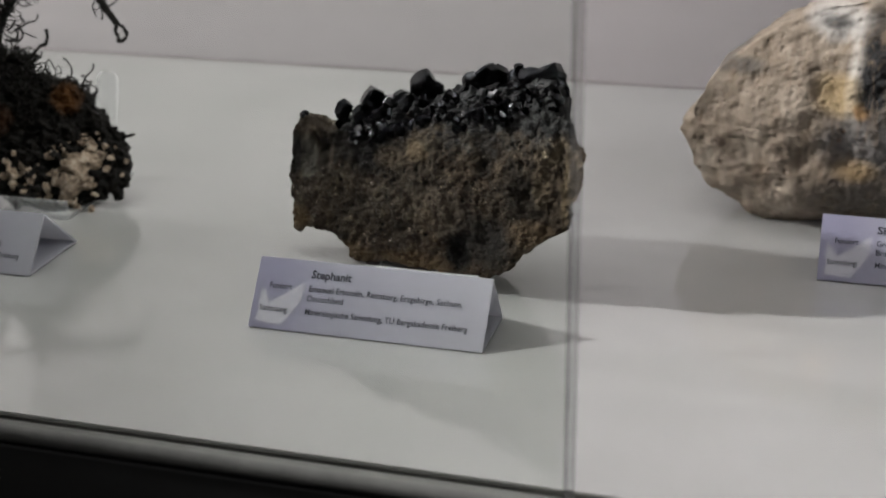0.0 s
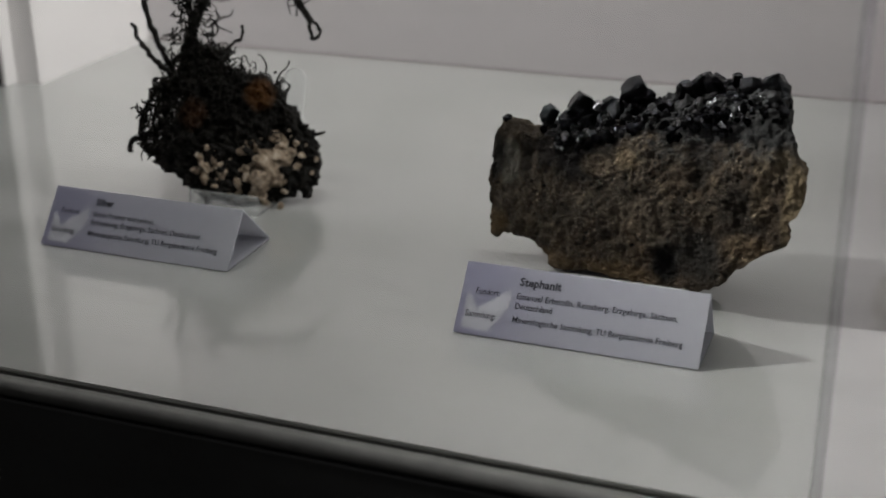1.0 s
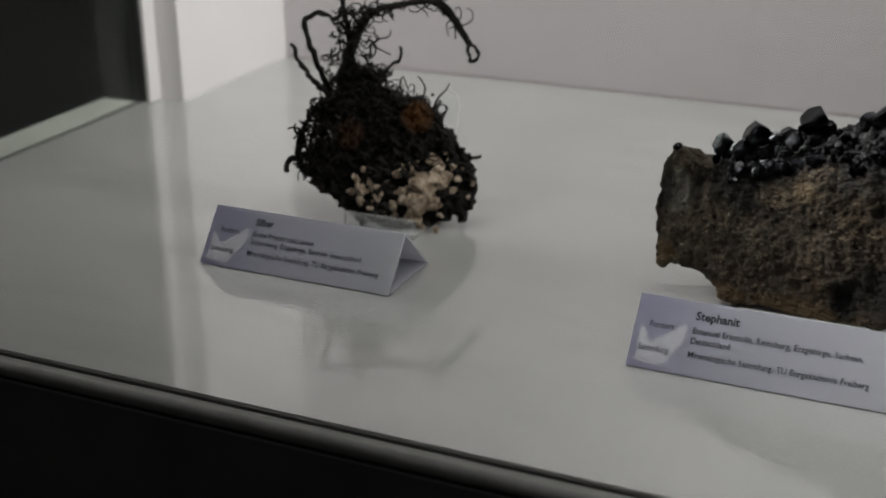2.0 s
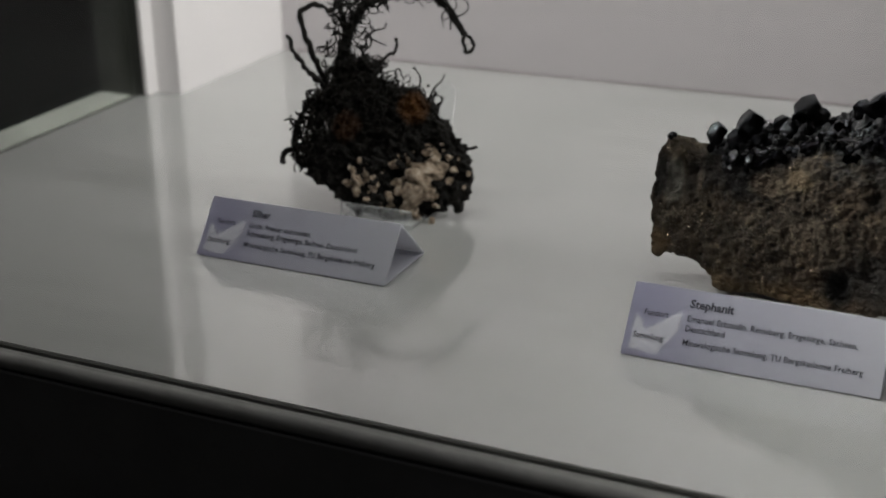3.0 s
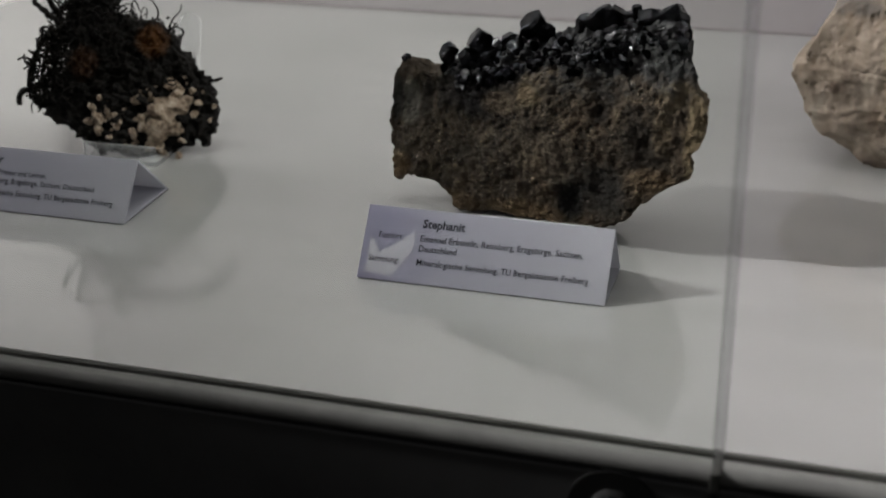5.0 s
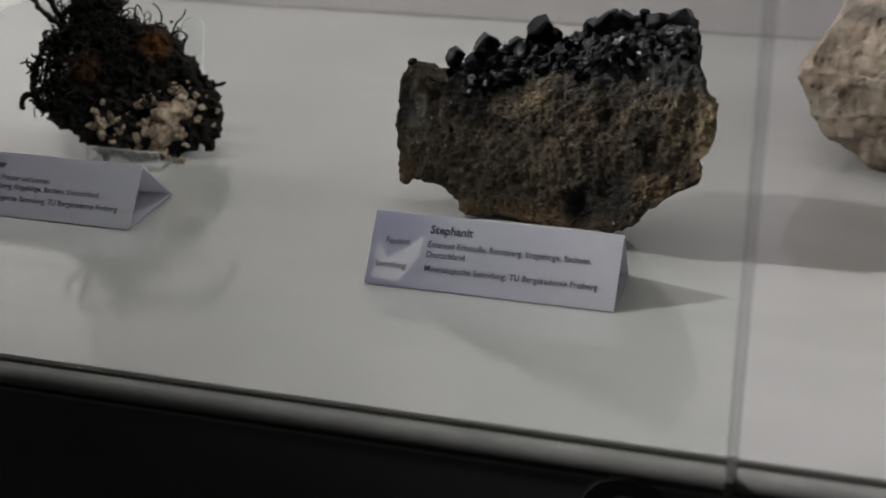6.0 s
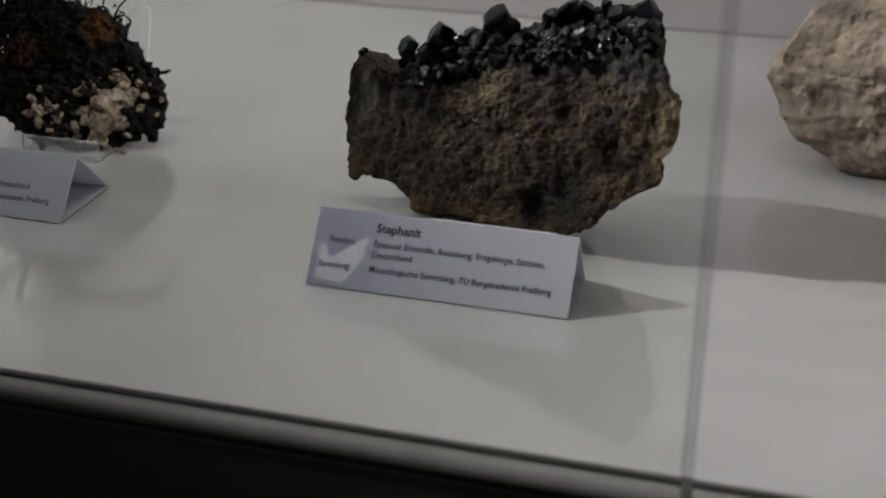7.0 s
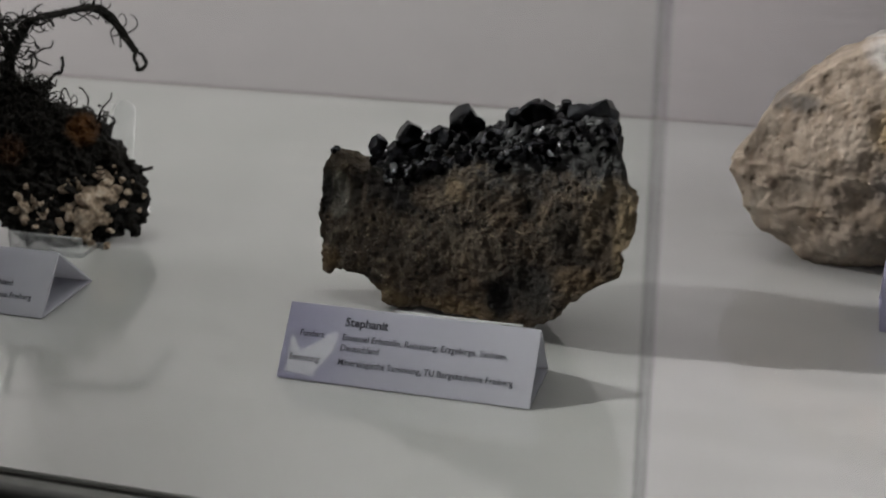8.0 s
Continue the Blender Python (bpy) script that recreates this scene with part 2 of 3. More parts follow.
def pale_stone_material():
    n = Nodes("pale_rock")
    big = n.noise(22.0, 6, 0.6, 0.8)
    mid = n.noise(75.0, 6, 0.68, 0.5, squash=(1.0, 1.0, 0.45))
    fine = n.noise(480.0, 4, 0.7)
    colour = n.ramp(mid, [(0.26, (0.095, 0.069, 0.048)), (0.40, (0.19, 0.150, 0.112)), (0.55, (0.265, 0.217, 0.169)), (0.74, (0.40, 0.35, 0.29))])
    colour = n.mix(n.math("MULTIPLY", n.fac(big, 0.5, 0.7), 0.45), colour, (0.34, 0.29, 0.235))
    wob = n.math("MULTIPLY", n.math("SUBTRACT", n.noise(60.0, 5, 0.65), 0.5), 2.4)
    for x, z, rx, rz, c, amount in (
        (-0.038, 0.108, 0.015, 0.008, (0.52, 0.50, 0.475), 0.85),
        (-0.029, 0.080, 0.004, 0.028, (0.52, 0.49, 0.45), 0.85),
        (-0.092, 0.083, 0.020, 0.004, (0.09, 0.085, 0.08), 0.7),
        (-0.022, 0.052, 0.020, 0.016, (0.11, 0.105, 0.105), 0.9),
        (-0.018, 0.018, 0.030, 0.015, (0.075, 0.064, 0.050), 0.85),
        (-0.035, 0.075, 0.014, 0.010, (0.42, 0.30, 0.14), 0.6),
        (-0.025, 0.037, 0.010, 0.006, (0.26, 0.17, 0.07), 0.7),
        (-0.025, 0.068, 0.004, 0.004, (0.36, 0.19, 0.06), 0.8),
        (-0.093, 0.043, 0.003, 0.003, (0.07, 0.045, 0.03), 0.9),
        (-0.020, 0.090, 0.008, 0.026, (0.012, 0.012, 0.013), 1.0),
        (-0.040, 0.108, 0.008, 0.003, (0.05, 0.05, 0.05), 0.8),
    ):
        colour = n.mix(n.math("MULTIPLY", n.spot(x, z, rx, rz, 0.7, wob), amount), colour, c)
    streak = n.noise(120.0, 6, 0.7, 0.8, squash=(1.0, 1.0, 0.3))
    colour = n.mix(n.math("MULTIPLY", n.fac(streak, 0.52, 0.68), 0.55), colour, (0.20, 0.14, 0.09))
    pits = n.fac(n.cells(140.0), 0.24, 0.08)
    colour = n.mix(n.math("MULTIPLY", pits, n.fac(n.noise(50.0, 3), 0.5, 0.6)), colour, (0.10, 0.065, 0.04))
    n.bump(n.math("ADD", mid, n.math("SUBTRACT", n.math("MULTIPLY", fine, 0.45), n.math("MULTIPLY", pits, 0.5))), 0.9, 0.0016)
    return n.done(colour, 0.85)


def joint_material():
    """Hazy, mostly clear silicone."""
    n = Nodes("milky_joint")
    mat = n.done((0.36, 0.36, 0.37), 0.7, 0.0, Specular_IOR_Level=0.0)
    clear = n.add("ShaderNodeBsdfTransparent")
    clear.inputs[0].default_value = (0.95, 0.95, 0.955, 1)
    blend = n.add("ShaderNodeMixShader")
    n.link(clear.outputs[0], blend.inputs[1])
    n.link(n.bsdf.outputs[0], blend.inputs[2])
    blend.inputs[0].default_value = 0.18
    n.link(blend.outputs[0], n.tree.nodes["Material Output"].inputs["Surface"])
    return mat


SHELF = shelf_material()
FABRIC = fabric_material()
WHITE = paint_material("white_paint", (0.78, 0.755, 0.755), 0.45, 30.0, 0.03)
DARK_METAL = paint_material("dark_metal", (0.05, 0.052, 0.046), 0.45, 60.0, 0.15)
GREY_METAL = paint_material("grey_metal", (0.30, 0.305, 0.285), 0.4, 60.0, 0.1)
JOINT_LINE = paint_material("pinkish_joint", (0.38, 0.325, 0.33), 0.7, 60.0, 0.2)
STEEL = paint_material("satin_metal", (0.21, 0.21, 0.20), 0.75, 60.0, 0.2)
BLACK = paint_material("black_lacquer", (0.13, 0.13, 0.13), 0.6, 20.0, 0.2)
DARK_ROOM = paint_material("dark_room", (0.05, 0.05, 0.05), 0.8, 3.0, 0.3)
LOCK_BLACK = paint_material("black_lock_plastic", (0.012, 0.012, 0.012), 0.6, 80.0, 0.2)
SEAL = paint_material("dark_seal", (0.05, 0.05, 0.045), 0.6, 80.0, 0.2)
JOINT = joint_material()
GLASS_LEFT = glass_material("greenish_pane", (0.895, 0.915, 0.89))
GLASS_SIDE = glass_material("coated_side_pane", (0.93, 0.95, 0.925), 0.0, 1.2)
GLASS_RIGHT = glass_material("clear_pane", (0.985, 0.98, 0.975))
ACRYLIC = Nodes("clear_acrylic").done((0.92, 0.93, 0.93), 0.08, 0.0, Transmission_Weight=0.86, IOR=1.2)
CARD = card_material()
LOGO = paint_material("pale_print", (0.49, 0.49, 0.545), 0.55, 300.0, 0.05)
INK = paint_material("dark_ink", (0.035, 0.035, 0.05), 0.6, 300.0, 0.2)
STONE = stone_material()
CRYSTAL = crystal_material()
ORE = Nodes("black_ore")
ORE = ORE.done(ORE.ramp(ORE.noise(120.0, 6, 0.7), [(0.35, (0.008, 0.008, 0.009)), (0.6, (0.014, 0.014, 0.015)), (0.75, (0.05, 0.038, 0.025))]), 0.55, 0.0, Specular_IOR_Level=0.2)
SILVER = silver_material()
CALCITE = calcite_material()
PALE = pale_stone_material()


# ---- builders ----
def part(name, bm, material, parent=None, label="", smooth=False):
    """Links a bmesh as one mesh object, under its thing if one is given."""
    mesh = bpy.data.meshes.new(name)
    bm.to_mesh(mesh)
    bm.free()
    mesh.materials.append(material)
    if smooth:
        mesh.shade_smooth()
    ob = new(name, mesh)
    if parent is not None:
        ob.parent = parent
    if label:
        tagged(ob, label)
    return ob


def box(x0, x1, y0, y1, z0, z1, bevel=0.0, segments=2):
    bm = bmesh.new()
    bmesh.ops.create_cube(bm, size=1.0)
    bm.transform(Matrix.Translation(((x0 + x1) / 2, (y0 + y1) / 2, (z0 + z1) / 2)) @ Matrix.Diagonal((x1 - x0, y1 - y0, z1 - z0, 1)))
    if bevel:
        bmesh.ops.bevel(bm, geom=bm.edges[:], offset=bevel, segments=segments, affect="EDGES", profile=0.5)
    return bm


def thing(name, m, label, category, group="", kind=""):
    ob = new(name)
    ob.empty_display_size = 0.02
    ob.matrix_world = m
    return tagged(ob, label, category, group, kind)


def grow(bm, other):
    mesh = bpy.data.meshes.new("scratch")
    other.to_mesh(mesh)
    other.free()
    bm.from_mesh(mesh)
    bpy.data.meshes.remove(mesh)
    return bm


def smooth_line(points, steps):
    """A Catmull-Rom line through the points."""
    pts = [Vector(p) for p in points]
    pts = [pts[0] * 2 - pts[1]] + pts + [pts[-1] * 2 - pts[-2]]
    out = []
    for i in range(1, len(pts) - 2):
        a, b, c, d = pts[i - 1:i + 3]
        for s in range(steps):
            t = s / steps
            out.append(0.5 * (2 * b + (c - a) * t + (2 * a - 5 * b + 4 * c - d) * t * t + (3 * b - a - 3 * c + d) * t ** 3))
    return out + [pts[-2]]


def tube_into(verts, faces, line, radius, sides=6):
    """Adds a tube of changing radius along a line."""
    base = len(verts)
    count = len(line)
    side = Vector((0.3, 0.8, 0.5))
    for i, p in enumerate(line):
        way = (line[min(i + 1, count - 1)] - line[max(i - 1, 0)]).normalized()
        side = (side - way * side.dot(way))
        side = side.normalized() if side.length > 1e-6 else way.orthogonal().normalized()
        up = way.cross(side)
        r = radius(i / (count - 1))
        for k in range(sides):
            a = 2 * math.pi * k / sides
            verts.append(p + (side * math.cos(a) + up * math.sin(a)) * r)
    for i in range(count - 1):
        for k in range(sides):
            k2 = (k + 1) % sides
            faces.append((base + i * sides + k, base + i * sides + k2, base + (i + 1) * sides + k2, base + (i + 1) * sides + k))
    faces.append(tuple(base + k for k in range(sides))[::-1])
    faces.append(tuple(base + (count - 1) * sides + k for k in range(sides)))


def mesh_part(name, verts, faces, material, parent, label="", smooth=True):
    mesh = bpy.data.meshes.new(name)
    mesh.from_pydata([tuple(v) for v in verts], [], faces)
    mesh.materials.append(material)
    if smooth:
        mesh.shade_smooth()
    ob = new(name, mesh)
    ob.parent = parent
    if label:
        tagged(ob, label)
    return ob


def rock(outline, depth, along, taper, bulge, rough, count=280, front=64, side=30, seed=0.0, fold=0.9, wedge=None, pitted=0.0, dents=()):
    """A lump with a given outline on its front face, drawn back along a direction and roughened at three scales.
    outline: millimetres on the local x and z."""
    line = np.array(outline, dtype=float) / 1000
    seg = np.linalg.norm(np.roll(line, -1, 0) - line, axis=1)
    at = np.concatenate(([0], np.cumsum(seg)))
    ring = np.concatenate((line, line[:1]))
    s = np.linspace(0, at[-1], count, endpoint=False)
    ring = np.stack((np.interp(s, at, ring[:, 0]), np.interp(s, at, ring[:, 1])), 1)
    mid = ring.mean(0)
    along = Vector(along).normalized()
    rows = []
    for k in range(front):
        f = k / (front - 1)
        f = f ** 0.8
        rows.append((max(f, 0.004), -bulge * (1 - f ** 2.2)))
    for k in range(1, side + 1):
        f = k / side
        rows.append((1 + taper[0] * math.sin(f * math.pi) - taper[1] * f ** 2, f * depth))
    last = rows[-1][0]
    for k in range(1, 13):
        f = k / 12
        rows.append((max(last * (1 - f), 0.004), depth + bulge * 0.5 * math.sin(f * math.pi / 2)))
    verts, faces = [], []
    for scale, back in rows:
        for x, z in ring:
            k = float(np.interp(x * 1000, wedge[0], wedge[1])) if wedge and back > 0 else 1.0
            p = Vector((mid[0] + (x - mid[0]) * scale, 0, mid[1] + (z - mid[1]) * scale)) + along * back * k
            verts.append(p)
    for i in range(len(rows) - 1):
        for k in range(count):
            k2 = (k + 1) % count
            faces.append((i * count + k, i * count + k2, (i + 1) * count + k2, (i + 1) * count + k))
    faces.append(tuple(range(count))[::-1])
    faces.append(tuple((len(rows) - 1) * count + k for k in range(count)))
    bm = bmesh.new()
    made = [bm.verts.new(v) for v in verts]
    for f in faces:
        bm.faces.new([made[i] for i in f])
    bmesh.ops.recalc_face_normals(bm, faces=bm.faces[:])
    bm.normal_update()
    moves = []
    offset = Vector((seed, seed * 1.7, seed * 0.6))
    for v in bm.verts:
        p = v.co + offset
        a = noise.fractal(p * 45, 0.8, 2.0, 3)
        ridge = abs(noise.noise(p * 90))
        b = noise.fractal(p * 190, 0.9, 2.0, 3)
        c = noise.noise(p * 420) + 0.6 * noise.noise(p * 900)
        if pitted:
            c -= pitted * max(0.0, 0.42 - noise.voronoi(p * 210)[0][0]) * max(0.0, noise.noise(p * 60) + 0.25)
        moves.append(v.normal * (rough[0] * a - fold * rough[1] * ridge + rough[1] * b + rough[2] * c))
    for v, m in zip(bm.verts, moves):
        if v.co.y < 0.012:
            for x, z, r, deep in dents:
                d = ((v.co.x * 1000 - x) ** 2 + (v.co.z * 1000 - z) ** 2) / r ** 2
                if d < 6:
                    m.y += deep / 1000 * math.exp(-d)
        v.co += m
    return bm


# ---- setting ----


def structure(name, bm, material, label, category):
    return tagged(part(name, bm, material), label, category, kind="structure")


LEFT, RIGHT, BACK, TOP = -0.423, 1.05, 0.524, 0.66
SEAM = 0.167
structure("shelf_floor", box(-0.450, RIGHT + 0.03, 0.0022, BACK + 0.03, -0.02, 0.0), SHELF, "glossy white display case floor with soft reflections", "floor")
structure("wall_back", box(-0.448, RIGHT + 0.03, BACK, BACK + 0.02, 0.0005, TOP), FABRIC, "pale grey woven fabric back panel of the display case", "wall")
structure("wall_left", box(-0.446, LEFT, 0.378, BACK - 0.0002, 0.0, TOP), WHITE, "white painted side panel of the display case", "wall")
structure("wall_right", box(RIGHT, RIGHT + 0.02, 0.004, BACK - 0.001, 0.001, TOP), WHITE, "white painted end panel of the display case", "wall")
structure("ceiling", box(-0.46, RIGHT + 0.03, 0.0, BACK + 0.03, TOP + 0.001, TOP + 0.03), WHITE, "white painted lid of the display case", "ceiling")
structure("trim", box(-0.4450, -0.4415, 0.364, 0.3775, 0.0002, TOP, 0.0006), WHITE, "thin white upright at the end of the side panel", "trim")
structure("base_front", box(-0.50, RIGHT + 0.03, -0.0098, -0.0030, -0.9, -0.0084, 0.0010), BLACK, "black lacquered front panel of the display case plinth", "plinth")
structure("edge_strip", box(-0.486, RIGHT + 0.03, -0.0108, 0.0003, -0.0082, -0.0006, 0.0036, 6), STEEL, "brushed metal strip along the front edge of the case floor", "trim")
structure("edge_seal", box(-0.486, RIGHT + 0.03, 0.0004, 0.0021, -0.010, -0.0006), SEAL, "dark rubber seal along the front glass", "seal")
structure("side_seal", box(-0.4555, -0.4502, 0.0025, 0.3630, -0.010, -0.0008), SEAL, "dark rubber seal along the side glass", "seal")
structure("side_ledge", box(-0.486, -0.4558, -0.012, 0.3655, -0.02, 0.0, 0.001), GREY_METAL, "grey metal ledge outside the side glass", "ledge")
structure("side_upright", box(-0.487, -0.4465, 0.366, 0.43, -0.02, TOP, 0.001), DARK_METAL, "dark grey metal upright beside the white side panel", "post")
structure("wall_joint", box(LEFT + 0.001, RIGHT - 0.001, BACK - 0.0006, BACK - 0.0001, 0.0003, 0.0011), JOINT_LINE, "thin dark pinkish joint between back panel and case floor", "joint")
structure("plinth", box(-0.50, RIGHT + 0.03, 0.0005, BACK + 0.03, -0.9, -0.0205), BLACK, "black plinth under the display case", "plinth")
structure("lower_ledge", box(-0.60, RIGHT + 0.03, -0.050, -0.0175, -0.115, -0.085, 0.003), BLACK, "black ledge low on the front of the plinth", "ledge")
structure("floor", box(-2.3, 1.6, -1.6, 1.0, -0.95, -0.9005), DARK_ROOM, "dark floor of the exhibition room", "floor")
for nm, dims in (("wall_north", (-2.3, 1.6, 1.0, 1.1, -0.9, 2.1)), ("wall_south", (-2.3, 1.6, -1.7, -1.6, -0.9, 2.1)), ("wall_west", (-2.4, -2.3, -1.6, 1.0, -0.9, 2.1)), ("wall_east", (1.6, 1.7, -1.6, 1.0, -0.9, 2.1))):
    structure(nm, box(*dims), DARK_ROOM, "dark unlit wall of the exhibition room", "wall")
structure("room_ceiling", box(-2.4, 1.7, -1.7, 1.1, 2.101, 2.2), DARK_ROOM, "dark ceiling of the exhibition room", "ceiling")


def pane(name, dims, material, label):
    ob = structure(name, box(*dims), material, label, "glass pane")
    ob.visible_shadow = False
    return ob


pane("window_1", (-0.4515, SEAM - 0.0010, -0.0070, -0.0045, -0.0040, TOP), GLASS_LEFT, "slightly greenish front glass pane of the case")
pane("window_2", (SEAM + 0.0010, RIGHT + 0.02, -0.0070, -0.0045, -0.0040, TOP), GLASS_RIGHT, "clear front glass pane of the case")
pane("window_3", (-0.4545, -0.4521, -0.0040, 0.3630, 0.0002, TOP), GLASS_SIDE, "greenish side glass pane of the case")
joint = structure("glass_joint", box(SEAM - 0.0019, SEAM + 0.0019, -0.0078, -0.0037, -0.0003, TOP), JOINT, "grey silicone joint between two glass panes", "joint")

joint.visible_shadow = False
structure("joint_foot", box(SEAM - 0.0016, SEAM + 0.0016, -0.0132, 0.0002, -0.008, -0.0002, 0.0003), SEAL, "dark sealant at the foot of the glass joint", "joint")

# lock in the plinth front
lock = thing("lock", pose(0.133, -0.0098, -0.023), "round black cylinder lock in the plinth front", "lock")
bm = bmesh.new()
bmesh.ops.create_cone(bm, cap_ends=True, segments=40, radius1=0.0165, radius2=0.0164, depth=0.0012)
bm.transform(pose(0, -0.0006, 0, 90))
part("collar", bm, LOCK_BLACK, lock)
bm = bmesh.new()
bmesh.ops.create_cone(bm, cap_ends=True, segments=32, radius1=0.009, radius2=0.0085, depth=0.004)
bm.transform(pose(0, -0.0032, 0, 90))
part("barrel", bm, LOCK_BLACK, lock)


# ---- cards ----
def card_sheet(width, run, back, height, thick=0.0005):
    """A folded tent of three panels: front, rear and base, open at both ends."""
    bm = bmesh.new()
    outer = [(0, 0.0004), (run, height), (run + back, 0.0004)]
    cx = sum(p[0] for p in outer) / 3
    cz = sum(p[1] for p in outer) / 3
    k = 1 - thick * 4 / height
    inner = [(cx + (y - cx) * k, cz + (z - cz) * k) for y, z in outer]
    rings = []
    for x in (0, width):
        rings.append(([bm.verts.new((x, y, z)) for y, z in outer], [bm.verts.new((x, y, z)) for y, z in inner]))
    for i in range(3):
        j = (i + 1) % 3
        bm.faces.new((rings[0][0][i], rings[0][0][j], rings[1][0][j], rings[1][0][i]))
        bm.faces.new((rings[0][1][j], rings[0][1][i], rings[1][1][i], rings[1][1][j]))
        for side in (0, 1):
            bm.faces.new((rings[side][0][i], rings[side][1][i], rings[side][1][j], rings[side][0][j]))
    bmesh.ops.recalc_face_normals(bm, faces=bm.faces[:])
    return bm


def lettering(name, text, parent, place, u, v, length, cap, bold=0.0):
    """A line of raised print: u from the left edge, v the middle line from the top, in metres on the card face."""
    curve = bpy.data.curves.new("scratch", "FONT")
    curve.body, curve.size, curve.offset, curve.resolution_u = text, 1.0, bold, 2
    holder = new("scratch", curve)
    bpy.context.view_layer.update()
    mesh = bpy.data.meshes.new_from_object(holder.evaluated_get(bpy.context.evaluated_depsgraph_get()))
    bpy.data.objects.remove(holder)
    mesh.name = name
    xs = [p.co.x for p in mesh.vertices]
    x0, x1 = min(xs), max(xs)
    for p in mesh.vertices:
        p.co = ((p.co.x - x0) / (x1 - x0) * length, (p.co.y - 0.36) / 0.73 * cap, 0)
    mesh.materials.clear()
    mesh.materials.append(INK)
    ob = new(name, mesh)
    ob.parent = parent
    ob.matrix_basis = place @ Matrix.Translation((u, -v, 0.00015))
    return ob


def tent_card(m, lines, label, run=0.0205, back=0.0165, height=0.0262, width=0.109):
    card = thing("label_card", m, label, "label card", "cards in front of the specimens")
    part("sheet", card_sheet(width, run, back, height), CARD, card)
    slope = math.hypot(run, height)
    # local frame of the printed face: x along the card, y up the slope, z out of it
    up = Vector((0, run, height - 0.0004)).normalized()
    out = Vector((0, -(height - 0.0004), run)).normalized()
    place = Matrix(((1, 0, out.x, 0), (0, up.y, out.y, run), (0, up.z, out.z, height), (0, 0, 0, 1)))
    bm = bmesh.new()
    shape = [(0.030, 0.42), (0.045, 0.46), (0.078, 0.63), (0.205, 0.31), (0.213, 0.34), (0.209, 0.57), (0.140, 0.93), (0.024, 0.90), (0.032, 0.76), (0.026, 0.62)]
    bm.faces.new([bm.verts.new((a * width, -b * slope, 0.00006)) for a, b in shape][::-1])
    bmesh.ops.recalc_face_normals(bm, faces=bm.faces[:])
    emblem = part("emblem", bm, LOGO, card, "pale angular emblem")
    emblem.matrix_basis = place
    for text, u, v, length, cap, bold in lines:
        if text.startswith("#"):
            bm = bmesh.new()
            q = [(0, -cap / 2), (length * width, -cap / 2), (length * width, cap / 2), (0, cap / 2)]
            bm.faces.new([bm.verts.new((x, y, 0)) for x, y in q])
            bar = part("text_bar", bm, INK, card)
            bar.matrix_basis = place @ Matrix.Translation((u * width, -v * slope, 0.00015))
        else:
            lettering("text_line", text, card, place, u * width, v * slope, length * width, cap, bold)
    return card


HEAD = [("Fundort:", 0.062, 0.385, 0.102, 0.0029, 0.012), ("Sammlung:", 0.035, 0.705, 0.128, 0.0029, 0.012)]
COLLECTION = ("Mineralogische Sammlung, TU Bergakademie Freiberg", 0.236, 0.705, 0.690, 0.0029, 0.012)
tent_card(pose(0.0, 0.0968, 0.0003), HEAD + [
    ("Stephanit", 0.236, 0.185, 0.175, 0.0038, 0.032),
    ("Emanuel Erbstolln, Reinsberg, Erzgebirge, Sachsen,", 0.236, 0.385, 0.655, 0.0029, 0.012),
    ("Deutschland", 0.236, 0.520, 0.155, 0.0029, 0.012), COLLECTION],
    "white and lilac folded paper card before the brown specimen")
tent_card(pose(-0.2365, 0.1222, 0.0003), HEAD + [
    ("Silber", 0.236, 0.185, 0.098, 0.0038, 0.032),
    ("Grube Priester und Leviten,", 0.236, 0.385, 0.335, 0.0029, 0.012),
    ("Schneeberg, Erzgebirge, Sachsen, Deutschland", 0.236, 0.520, 0.585, 0.0029, 0.012), COLLECTION],
    "white and lilac folded paper card before the wire silver", 0.020, 0.026, 0.0255)
tent_card(pose(0.2440, 0.2100, 0.0003), HEAD + [
    ("Sil", 0.236, 0.185, 0.045, 0.0038, 0.032), ("#", 0.285, 0.185, 0.05, 0.002, 0),
    ("Gru", 0.236, 0.385, 0.050, 0.0029, 0.012), ("#", 0.295, 0.385, 0.30, 0.0016, 0),
    ("Bra", 0.236, 0.520, 0.045, 0.0029, 0.012), ("#", 0.290, 0.520, 0.45, 0.0016, 0), COLLECTION],
    "white and lilac folded paper card before the pale rock")


# ---- acrylic stands ----
def acrylic_stand(m, width, depth, lip, rise, tab, label):
    stand = thing("acrylic_stand", m, label, "display stand")
    part("base", box(0, width, 0, depth, 0.0002, 0.0024, 0.0004), ACRYLIC, stand)
    part("lip", box(0, width, -0.0026, -0.0001, 0.0002, lip, 0.0004), ACRYLIC, stand)
    bm = bmesh.new()
    n = 12
    prof = [(-tab / 2, 0.0)] + [(-tab / 2 * math.cos(a), rise - tab / 2 + tab / 2 * math.sin(a)) for a in [math.pi * i / n for i in range(n + 1)]] + [(tab / 2, 0.0)]
    a = [bm.verts.new((x, 0, z)) for x, z in prof]
    b = [bm.verts.new((x, 0.0025, z)) for x, z in prof]
    bm.faces.new(a)
    bm.faces.new(b[::-1])
    for i in range(len(prof)):
        j = (i + 1) % len(prof)
        bm.faces.new((a[j], a[i], b[i], b[j]))
    bmesh.ops.recalc_face_normals(bm, faces=bm.faces[:])
    bm.transform(pose(width / 2, depth - 0.002, 0.0025, -18))
    part("back_rest", bm, ACRYLIC, stand)
    for ob in stand.children:
        ob.visible_shadow = False
    return stand


